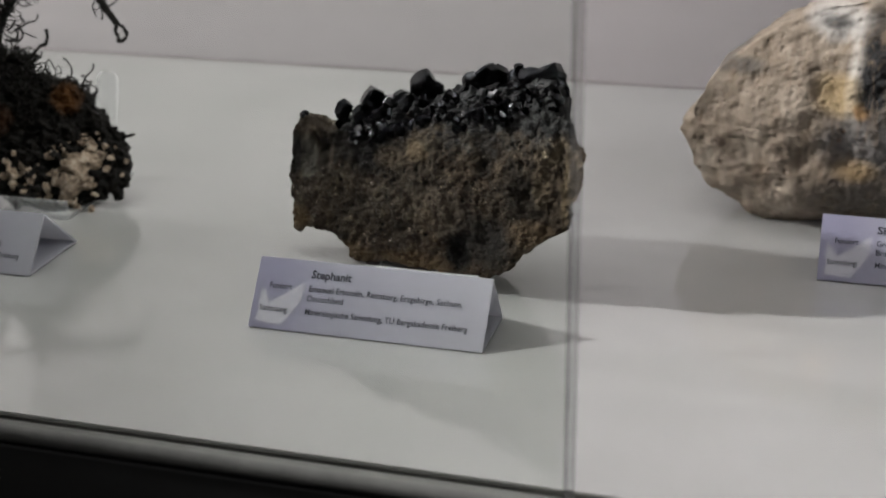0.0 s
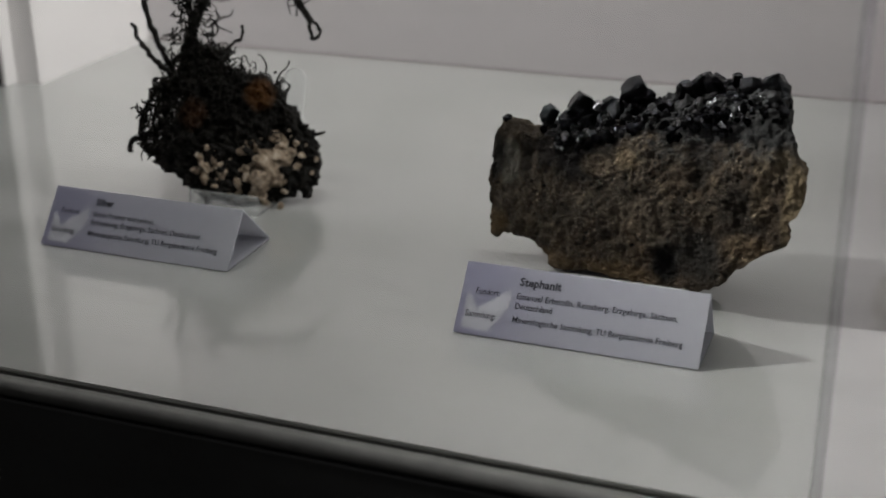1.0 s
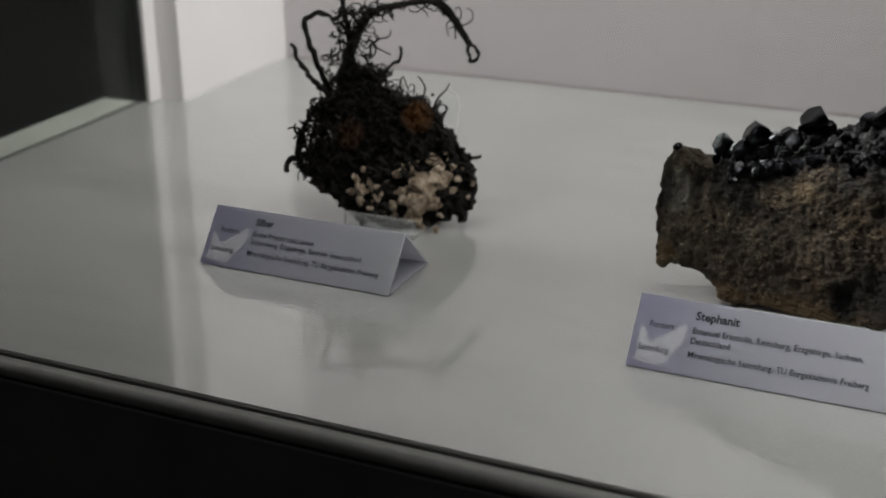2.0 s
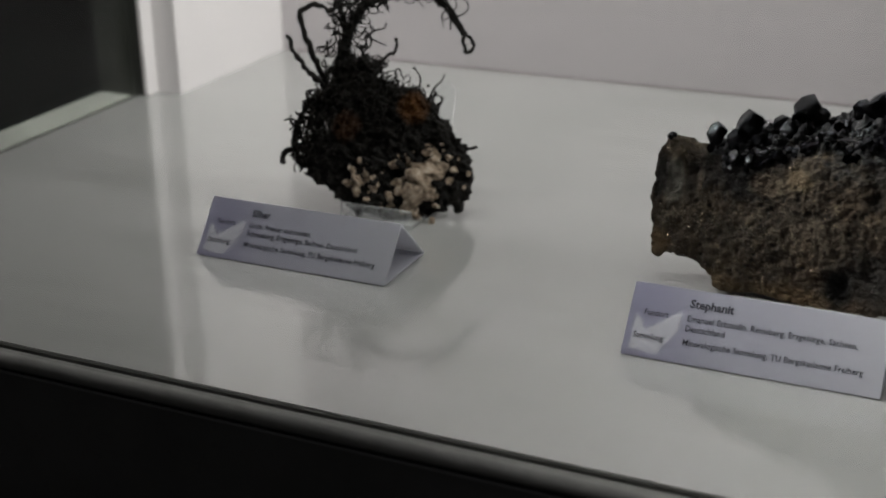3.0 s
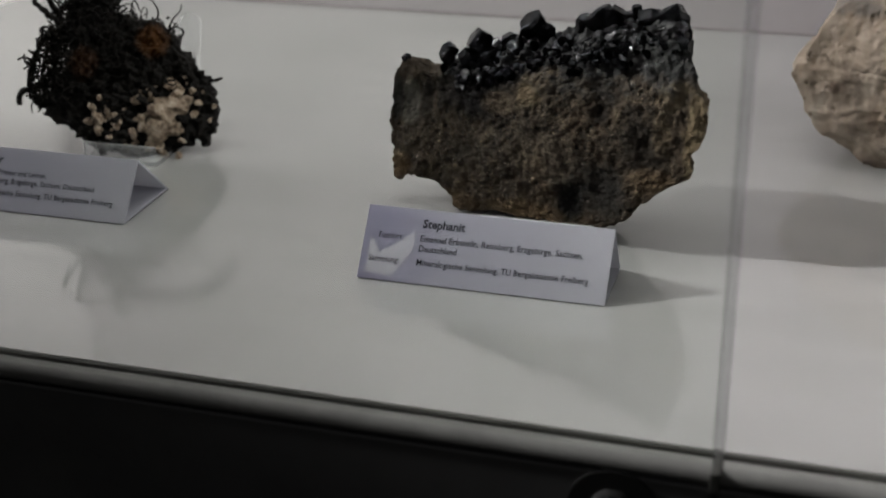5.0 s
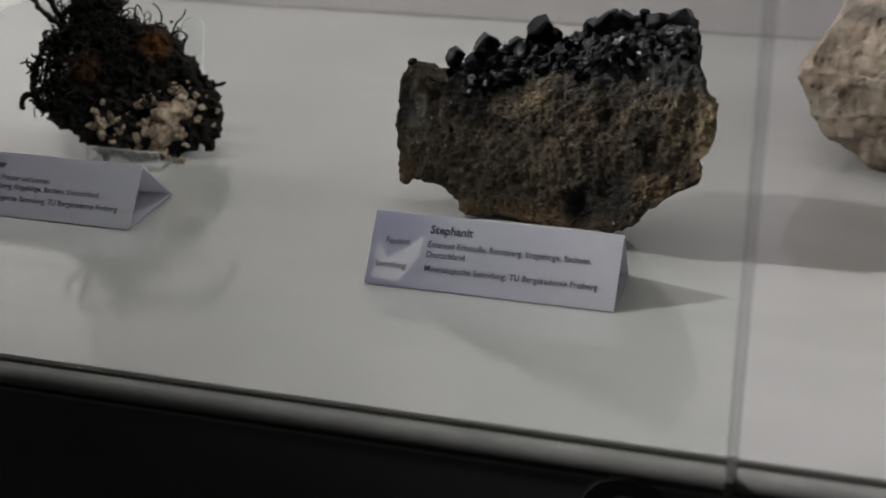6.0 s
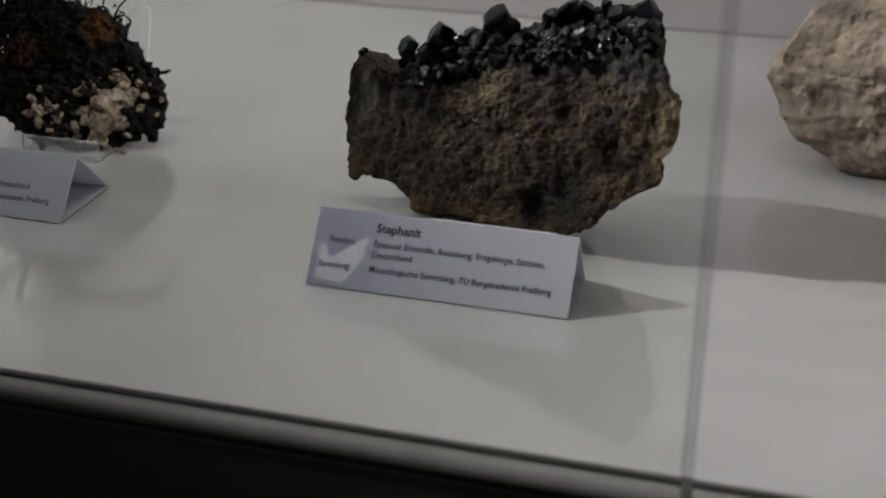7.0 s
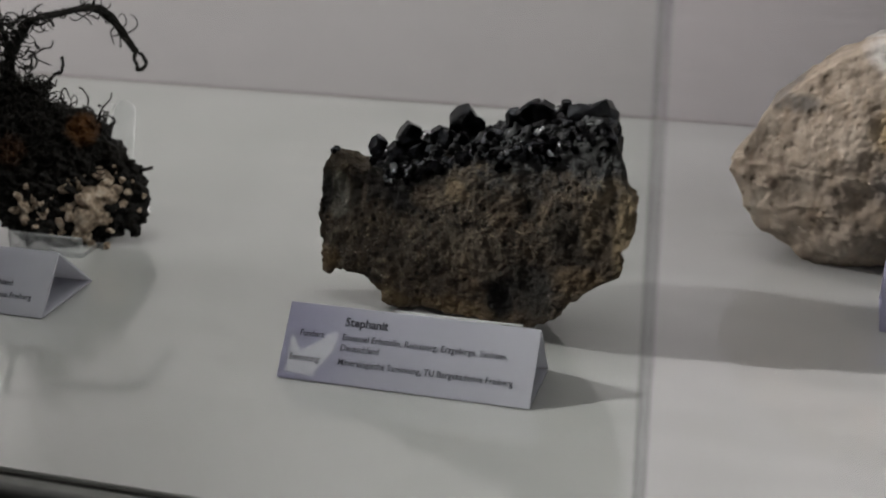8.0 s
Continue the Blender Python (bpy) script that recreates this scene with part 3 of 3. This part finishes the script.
acrylic_stand(pose(0.036, 0.150, 0.0), 0.058, 0.085, 0.0125, 0.050, 0.03, "clear acrylic display stand under the brown specimen")
acrylic_stand(pose(-0.190, 0.196, 0.0), 0.042, 0.075, 0.011, 0.058, 0.014, "clear acrylic display stand under the wire silver")

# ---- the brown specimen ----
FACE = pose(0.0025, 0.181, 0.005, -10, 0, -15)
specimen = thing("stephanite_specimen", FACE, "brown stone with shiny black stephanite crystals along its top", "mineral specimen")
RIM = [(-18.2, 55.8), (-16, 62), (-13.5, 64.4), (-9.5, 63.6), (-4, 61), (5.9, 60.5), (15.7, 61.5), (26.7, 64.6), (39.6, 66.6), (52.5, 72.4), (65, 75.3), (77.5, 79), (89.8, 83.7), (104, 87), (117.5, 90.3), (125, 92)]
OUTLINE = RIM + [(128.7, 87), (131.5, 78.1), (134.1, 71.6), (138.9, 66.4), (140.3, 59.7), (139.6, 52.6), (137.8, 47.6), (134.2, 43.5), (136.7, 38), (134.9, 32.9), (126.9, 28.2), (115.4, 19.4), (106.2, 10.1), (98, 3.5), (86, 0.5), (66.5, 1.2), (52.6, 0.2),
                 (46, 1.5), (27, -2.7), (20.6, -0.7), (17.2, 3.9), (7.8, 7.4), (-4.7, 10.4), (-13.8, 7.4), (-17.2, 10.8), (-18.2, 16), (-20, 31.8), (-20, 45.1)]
back_way = FACE.to_3x3().inverted() @ Vector((-0.10, 0.995, 0))
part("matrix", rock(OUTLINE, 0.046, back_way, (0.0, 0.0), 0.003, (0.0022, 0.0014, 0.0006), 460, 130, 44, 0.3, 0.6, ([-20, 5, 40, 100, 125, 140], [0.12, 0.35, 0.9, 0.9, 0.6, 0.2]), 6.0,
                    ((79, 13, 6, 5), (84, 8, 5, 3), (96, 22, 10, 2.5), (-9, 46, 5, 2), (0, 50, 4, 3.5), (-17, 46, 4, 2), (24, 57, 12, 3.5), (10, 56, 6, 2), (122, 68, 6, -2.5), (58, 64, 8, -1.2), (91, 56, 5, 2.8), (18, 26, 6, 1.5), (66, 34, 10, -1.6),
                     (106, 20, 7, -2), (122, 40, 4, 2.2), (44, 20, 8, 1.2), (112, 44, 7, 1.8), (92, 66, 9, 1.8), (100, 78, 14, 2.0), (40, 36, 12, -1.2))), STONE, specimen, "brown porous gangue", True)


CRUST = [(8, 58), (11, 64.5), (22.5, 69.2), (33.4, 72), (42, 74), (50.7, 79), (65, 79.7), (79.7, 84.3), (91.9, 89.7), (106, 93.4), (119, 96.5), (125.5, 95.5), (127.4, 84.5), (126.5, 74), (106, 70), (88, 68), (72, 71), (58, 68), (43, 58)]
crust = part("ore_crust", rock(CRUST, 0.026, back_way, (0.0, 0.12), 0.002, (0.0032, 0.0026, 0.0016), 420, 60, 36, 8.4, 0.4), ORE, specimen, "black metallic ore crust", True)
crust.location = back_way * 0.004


def prism(r, h, rng):
    """A stubby six-sided crystal with bevelled, slightly uneven ends."""
    bm = bmesh.new()
    rings = []
    stretch = rng.uniform(0.85, 1.1)
    radii = [rng.uniform(0.85, 1.12) for _ in range(6)]
    lean = (rng.uniform(-0.25, 0.25), rng.uniform(-0.25, 0.25))
    for z, k in ((-0.5, 0.72), (-0.36, 1.0), (0.36, 1.0), (0.5, 0.72)):
        rings.append([bm.verts.new((r * (k * radii[i] * math.cos(i * math.pi / 3) + lean[0] * z), r * (k * radii[i] * stretch * math.sin(i * math.pi / 3) + lean[1] * z), h * (z + rng.uniform(-0.09, 0.09)))) for i in range(6)])
    for a, b in zip(rings, rings[1:]):
        for i in range(6):
            j = (i + 1) % 6
            bm.faces.new((a[i], a[j], b[j], b[i]))
    bm.faces.new(rings[0][::-1])
    bm.faces.new(rings[-1])
    bmesh.ops.bevel(bm, geom=bm.edges[:], offset=r * 0.02, segments=1, affect="EDGES")
    return bm


rng = random.Random(5)
shapes = []
for i in range(28):
    ob = part("crystal", prism(1.0, rng.uniform(0.9, 1.5), rng), CRYSTAL)
    shapes.append(ob.data)
    bpy.data.objects.remove(ob)
OUT_X = [p[0] for p in RIM]
OUT_Z = [p[1] for p in RIM]


def crystal_at(x, depth, z, r):
    ob = new("crystal", rng.choice(shapes))
    ob.parent = specimen
    place = Vector((x, 0, z)) / 1000 + back_way * depth / 1000
    turn = Euler([rng.uniform(0, 6.28) for _ in range(3)]).to_matrix().to_4x4()
    ob.matrix_basis = Matrix.Translation(place) @ turn @ Matrix.Diagonal((r / 1000, r / 1000, r / 1000, 1))


# single crystals along the rim: x, depth, z and radius in millimetres
FACE_CRYSTALS = ((8.8, 4, 70.3, 4.4), (25, 6, 76.5, 5.0), (34, 8, 76.4, 3.2), (41, 10, 78, 3.6), (51, 12, 86.2, 6.0), (58.4, 14, 83.7, 3.4), (76, 16, 89, 4.0), (83.5, 16, 91.2, 6.2), (91.7, 16, 93.2, 5.0), (101, 20, 97.4, 2.2), (108.5, 14, 94.8, 5.0), (117.5, 14, 97.6, 5.4),
                 (123.4, 12, 96.2, 3.8), (-13.8, 2, 64.7, 2.3), (67.3, 4, 83.6, 2.4), (61, 3, 78, 2.4), (90.9, 4, 87.8, 2.8), (30.7, 3, 71.4, 3.6), (19.5, 3, 68.3, 4.6), (46, 8, 76, 4.6), (38, 5, 70.5, 3.6), (70, 8, 81, 3.6), (54, 7, 78, 3.8))
for x, depth, z, r in FACE_CRYSTALS:
    crystal_at(x, depth, z, r * 1.2)
    for k in range(5 if x > 0 else 0):
        crystal_at(x + rng.uniform(-0.9, 0.9) * r, depth + rng.uniform(0, 3), z - r * rng.uniform(0.8, 2.0), r * rng.uniform(0.4, 0.85))
# the rough ridge, the top behind it and the broken lower fringe
for i in range(90):
    x = rng.uniform(62, 125)
    depth = rng.uniform(2, 14)
    crystal_at(x, depth, float(np.interp(x, OUT_X, OUT_Z)) + rng.uniform(-1, 5.0), rng.uniform(1.6, 3.4))
for i in range(180):
    x = rng.uniform(16, 124)
    depth = rng.uniform(6, 34)
    crystal_at(x, depth, float(np.interp(x, OUT_X, OUT_Z)) + rng.uniform(-4, 1.5) + (3.0 if x > 62 else 0), rng.uniform(1.8, 4.0))
for i in range(150):
    x = rng.uniform(14, 126)
    low = 10 if x < 36 or x > 74 else 4
    crystal_at(x, rng.uniform(-0.6, 1.6), float(np.interp(x, OUT_X, OUT_Z)) - rng.uniform(-1, low) * rng.random() ** 0.5, rng.uniform(0.9, 2.6))

# ---- the wire silver ----
silver = thing("wire_silver_specimen", pose(-0.1848, 0.198, 0.0075, -24, 0, 25) @ pose(0.0084, 0, 0.0020, 0, 11) @ Matrix.Diagonal((0.935, 0.93, 0.955, 1)), "blackened wire silver on dark rock with cream calcite grains", "mineral specimen")
way_back = (0, math.cos(radians(34)), math.sin(radians(34)))
BODY = [(-40, 17), (-33, 8), (-18, 1), (-8, -4), (6, -5), (26, -5), (36, -3), (42, 3), (45, 14), (50, 13), (53, 4), (56, 14), (56, 32), (46, 41), (38, 52), (27, 61), (14, 67), (2, 70), (-10, 72), (-22, 66), (-26, 60), (-28, 52), (-30, 42), (-35, 30)]
part("matrix", rock(BODY, 0.026, way_back, (0.0, 0.5), 0.007, (0.0035, 0.0034, 0.0010), 280, 60, 24, 2.1), SILVER, silver, "black tarnished mass with rusty spots", True)
NAMED = (
    ([(-22, 6, 63), (-34, 2, 60), (-44, 1, 52), (-49, 1, 41), (-50, 2, 30), (-46, 4, 19), (-38, 6, 14)], 1.5, 1.9),
    ([(-24, 7, 57), (-35, 3, 53), (-41, 2, 45), (-43, 2, 34), (-40, 4, 22)], 1.0, 1.3),
    ([(-26, 8, 50), (-33, 4, 46), (-37, 3, 38), (-37, 4, 28)], 0.9, 1.2),
    ([(-65, 4, 88), (-57.5, 2, 77), (-47, 2, 68), (-35, 6, 60)], 1.2, 1.9),
    ([(-38, 10, 66), (-46, 4, 76), (-52.9, 2, 87), (-59, 2, 101), (-52.8, 2, 108), (-42, 4, 107), (-41, 6, 121), (-38, 8, 132)], 2.0, 1.3),
    ([(37, 9, 109), (38.2, 9, 104.5), (39.6, 9, 100), (42.2, 9, 98.2), (44.3, 9, 100.2), (43.6, 9, 104.4), (41, 9, 107.6), (38, 9, 109.5)], 1.25, 1.0),
    ([(-12, 12, 78), (-7.7, 8, 83), (-0.6, 6, 90), (-1.3, 5, 97)], 1.0, 1.0),
    ([(-30, 12, 92), (-35, 10, 105), (-40, 8, 116), (-43, 8, 130)], 2.2, 1.0),
    ([(-44, 10, 28), (-52, 4, 22), (-55, 3, 17), (-52, 2, 14)], 2.2, 1.4),
    ([(46, 8, 44), (52, 4, 42), (57, 3, 42.5)], 1.6, 0.8),
)
rng = random.Random(11)
for line, r0, r1 in NAMED:
    verts, faces = [], []
    pts = smooth_line([Vector(p) / 1000 for p in line], 12)
    pts = [p + Vector((noise.noise(p * 260), noise.noise(p * 260 + Vector((9, 0, 0))), noise.noise(p * 260 + Vector((0, 9, 0))))) * 0.0019 for p in pts]
    tube_into(verts, faces, pts, lambda f: (r0 + (r1 - r0) * f) / 1000 * (0.95 + 0.55 * noise.noise(Vector((f * 16, r0 * 5, 0)))), 9)
    mesh_part("wire", verts, faces, SILVER, silver)


STEM = smooth_line([Vector(p) / 1000 for p in ((-30, 14, 78), (-31.5, 12, 92), (-28.8, 12, 101.6), (-21.5, 10, 116), (-5, 9, 123), (10.4, 9, 128), (20.7, 9, 125), (31.5, 9, 114.5), (37.5, 9, 107.5))], 14)
for strand in range(4):
    verts, faces = [], []
    pts = []
    for i, p in enumerate(STEM):
        f = i / (len(STEM) - 1)
        a = strand * 1.57 + f * 17
        wide = (0.0022 * (1 - f) + 0.0007) * (1 + 0.5 * noise.noise(Vector((f * 11, strand * 3.3, 0))))
        pts.append(p + Vector((math.cos(a), math.sin(a) * 0.8, math.sin(a + 1.0))) * wide)
    tube_into(verts, faces, pts, lambda f: 0.0012 * (1.15 - 0.4 * f + 0.3 * noise.noise(Vector((f * 14, strand * 7.1, 2)))), 8)
    mesh_part("wire", verts, faces, SILVER, silver)


def curl(start, way, length, bend, steps):
    """A wandering wire."""
    p, d = Vector(start), Vector(way).normalized()
    axis = Vector([rng.uniform(-1, 1) for _ in range(3)]).normalized()
    out = [p.copy()]
    for _ in range(steps):
        axis = (axis + Vector([rng.uniform(-0.5, 0.5) for _ in range(3)])).normalized()
        d = (d + axis.cross(d) * bend).normalized()
        p = p + d * (length / steps)
        out.append(p.copy())
    return out


verts, faces = [], []
for i in range(520):
    x, z = rng.uniform(-44, 52), rng.uniform(14, 72)
    if abs(x) > 56 - 0.45 * z or (z < 36 and -18 < x < 48) or (x > 6 and rng.random() < 0.55):
        continue
    line = curl((x / 1000, -0.0075 + 0.00009 * abs(x) + rng.uniform(0, 0.003), z / 1000), (rng.gauss(0, 1), rng.gauss(-0.25, 0.3), rng.gauss(0.3, 1)), rng.uniform(0.008, 0.020), rng.uniform(0.2, 0.5), 16)
    r = rng.uniform(0.25, 0.65)
    tube_into(verts, faces, line, lambda f: r / 1000 * (1.05 - 0.45 * f), 5)
ARC = smooth_line([Vector(p) / 1000 for p in NAMED[0][0]], 12)
for i in range(120):
    p = ARC[rng.randrange(4, len(ARC))]
    line = curl(p, (rng.gauss(0.9, 0.5), rng.gauss(0.1, 0.3), rng.gauss(0, 0.7)), rng.uniform(0.005, 0.014), rng.uniform(0.2, 0.5), 12)
    tube_into(verts, faces, line, lambda f: 0.0007 * (1.1 - 0.4 * f), 5)
for i in range(60):
    p = STEM[rng.randrange(10, len(STEM) - 16)]
    line = curl(p, (rng.gauss(0.2, 1), rng.gauss(0, 0.6), rng.gauss(-0.2, 0.9)), rng.uniform(0.006, 0.020), rng.uniform(0.15, 0.5), 16)
    tube_into(verts, faces, line, lambda f: 0.0005 * (1.1 - 0.5 * f), 5)
for i in range(1300):
    kind = rng.random()
    if kind < 0.58 or 0.80 < kind < 0.94:
        s = (rng.gauss(-22, 7.5), rng.uniform(2, 24), rng.uniform(50, 82))
        w = (rng.gauss(-0.3, 0.8), rng.gauss(-0.2, 0.6), rng.gauss(0.5, 0.6))
        length, r = rng.uniform(8, 18), rng.uniform(0.3, 0.75)
    elif kind < 0.76:
        s = (rng.gauss(-37, 3), rng.uniform(1, 9), rng.uniform(18, 54))
        w = (rng.gauss(-0.5, 0.6), rng.gauss(-0.3, 0.5), rng.gauss(0.2, 0.8))
        length, r = rng.uniform(5, 12), rng.uniform(0.3, 0.7)
    elif kind < 0.80:
        s = (rng.uniform(-20, 32), rng.uniform(2, 20), rng.uniform(58, 74))
        w = (rng.gauss(0.2, 0.7), rng.gauss(-0.3, 0.5), rng.gauss(0.4, 0.6))
        length, r = rng.uniform(6, 16), rng.uniform(0.3, 0.7)
    else:
        s = (rng.uniform(-42, -18), rng.uniform(4, 16), rng.uniform(84, 116))
        w = (rng.gauss(0.4, 0.8), rng.gauss(0, 0.5), rng.gauss(0.3, 0.5))
        length, r = rng.uniform(8, 26), rng.uniform(0.35, 0.8)
    line = curl([c / 1000 for c in s], w, length / 1000, rng.uniform(0.3, 0.7), 18)
    tube_into(verts, faces, line, lambda f: r / 1000 * (1.05 - 0.45 * f), 5)
tangle = mesh_part("wire_tangle", verts, faces, SILVER, silver, "tangle of thin curled black wires")
tangle["kind"] = "stuff"


def grain(r, seed):
    """A blocky, chipped crystal grain."""
    bm = bmesh.new()
    bmesh.ops.create_icosphere(bm, subdivisions=4, radius=r)
    off = Vector((seed, seed * 2.3, seed * 0.7))
    cuts = random.Random(int(seed * 10))
    planes = [(Vector([cuts.gauss(0, 1) for _ in range(3)]).normalized(), cuts.uniform(0.5, 0.8) * r) for _ in range(12)]
    for v in bm.verts:
        for way, far in planes:
            over = v.co.dot(way) - far
            if over > 0:
                v.co -= way * over
        v.co += v.co.normalized() * r * (0.10 * noise.noise(v.co * (1.3 / r) + off) + 0.06 * noise.noise(v.co * (3.6 / r) + off))
    return bm


GRAINS = [(28, 18, 11.5), (25, 11, 9.5), (31, 24, 8.5), (24, 23, 7), (34, 12, 7.5), (-9, 12, 4.5), (-8, 6, 4), (12, 25, 5), (39, 28, 4.5), (29, 35, 4.2), (34, 31, 3.6), (16, 11, 5), (12, 5, 4.5), (21, 2, 5), (-1, 13, 4), (-13, 17, 3.4),
          (-5, 17, 3.5), (3, 10, 3.2), (27, -1, 4), (-14, 9, 3.2), (44, 20, 2.8), (-2, 1, 3), (7, 0, 3), (46, 27, 2.4), (19, 30, 2.6), (5, 17, 2.4), (38, 21, 3)]
for i in range(80):
    near = GRAINS[rng.randrange(27)]
    GRAINS.append((near[0] + rng.gauss(0, 5.5), max(-3.5, near[1] + rng.gauss(0, 4.5)), rng.uniform(0.9, 2.6)))
for i, (x, z, r) in enumerate(GRAINS):
    ob = part("calcite_grain", grain(r * 1.1 / 1000, i * 3.1), CALCITE, silver, "")
    ob.location = (x / 1000, -0.0034 - 0.0008 * (r > 5) + rng.uniform(-0.0010, 0.0012), z / 1000)
    ob.rotation_euler = (rng.uniform(0, 6), rng.uniform(0, 6), rng.uniform(0, 6))
    ob.scale = (rng.uniform(0.8, 1.1), rng.uniform(0.6, 0.85), rng.uniform(0.85, 1.2))

# ---- the pale rock ----
pale = thing("pale_rock_specimen", pose(0.2825, 0.288, 0.0), "large cream and grey rock with white crust and a black vein", "mineral specimen")
HUMP = [(-68, 0.5), (-78, 3), (-86, 9), (-93, 14), (-99, 18), (-102, 23), (-107, 26), (-108, 33), (-111, 38), (-115, 46), (-113, 51), (-108, 53), (-109, 58), (-106, 64), (-101, 72), (-95, 81), (-87, 88), (-80, 94), (-69, 102), (-60, 106),
        (-52, 112), (-41, 116), (-28, 118), (-10, 120), (5, 121), (35, 118), (65, 102), (88, 75), (98, 45), (92, 15), (80, 2)]
part("body", rock(HUMP, 0.11, (0, 1, 0), (0.0, 0.35), 0.026, (0.0026, 0.0007, 0.0005), 440, 120, 40, 5.2, 0.5, None, 2.2,
                    ((-62, 60, 10, -3), (-50, 40, 8, 3), (-78, 40, 9, 3), (-84, 20, 10, -3), (-60, 15, 12, -2), (-40, 75, 8, 5), (-30, 45, 10, 4), (-20, 90, 10, -4), (-96, 50, 6, 2))), PALE, pale, "", True)
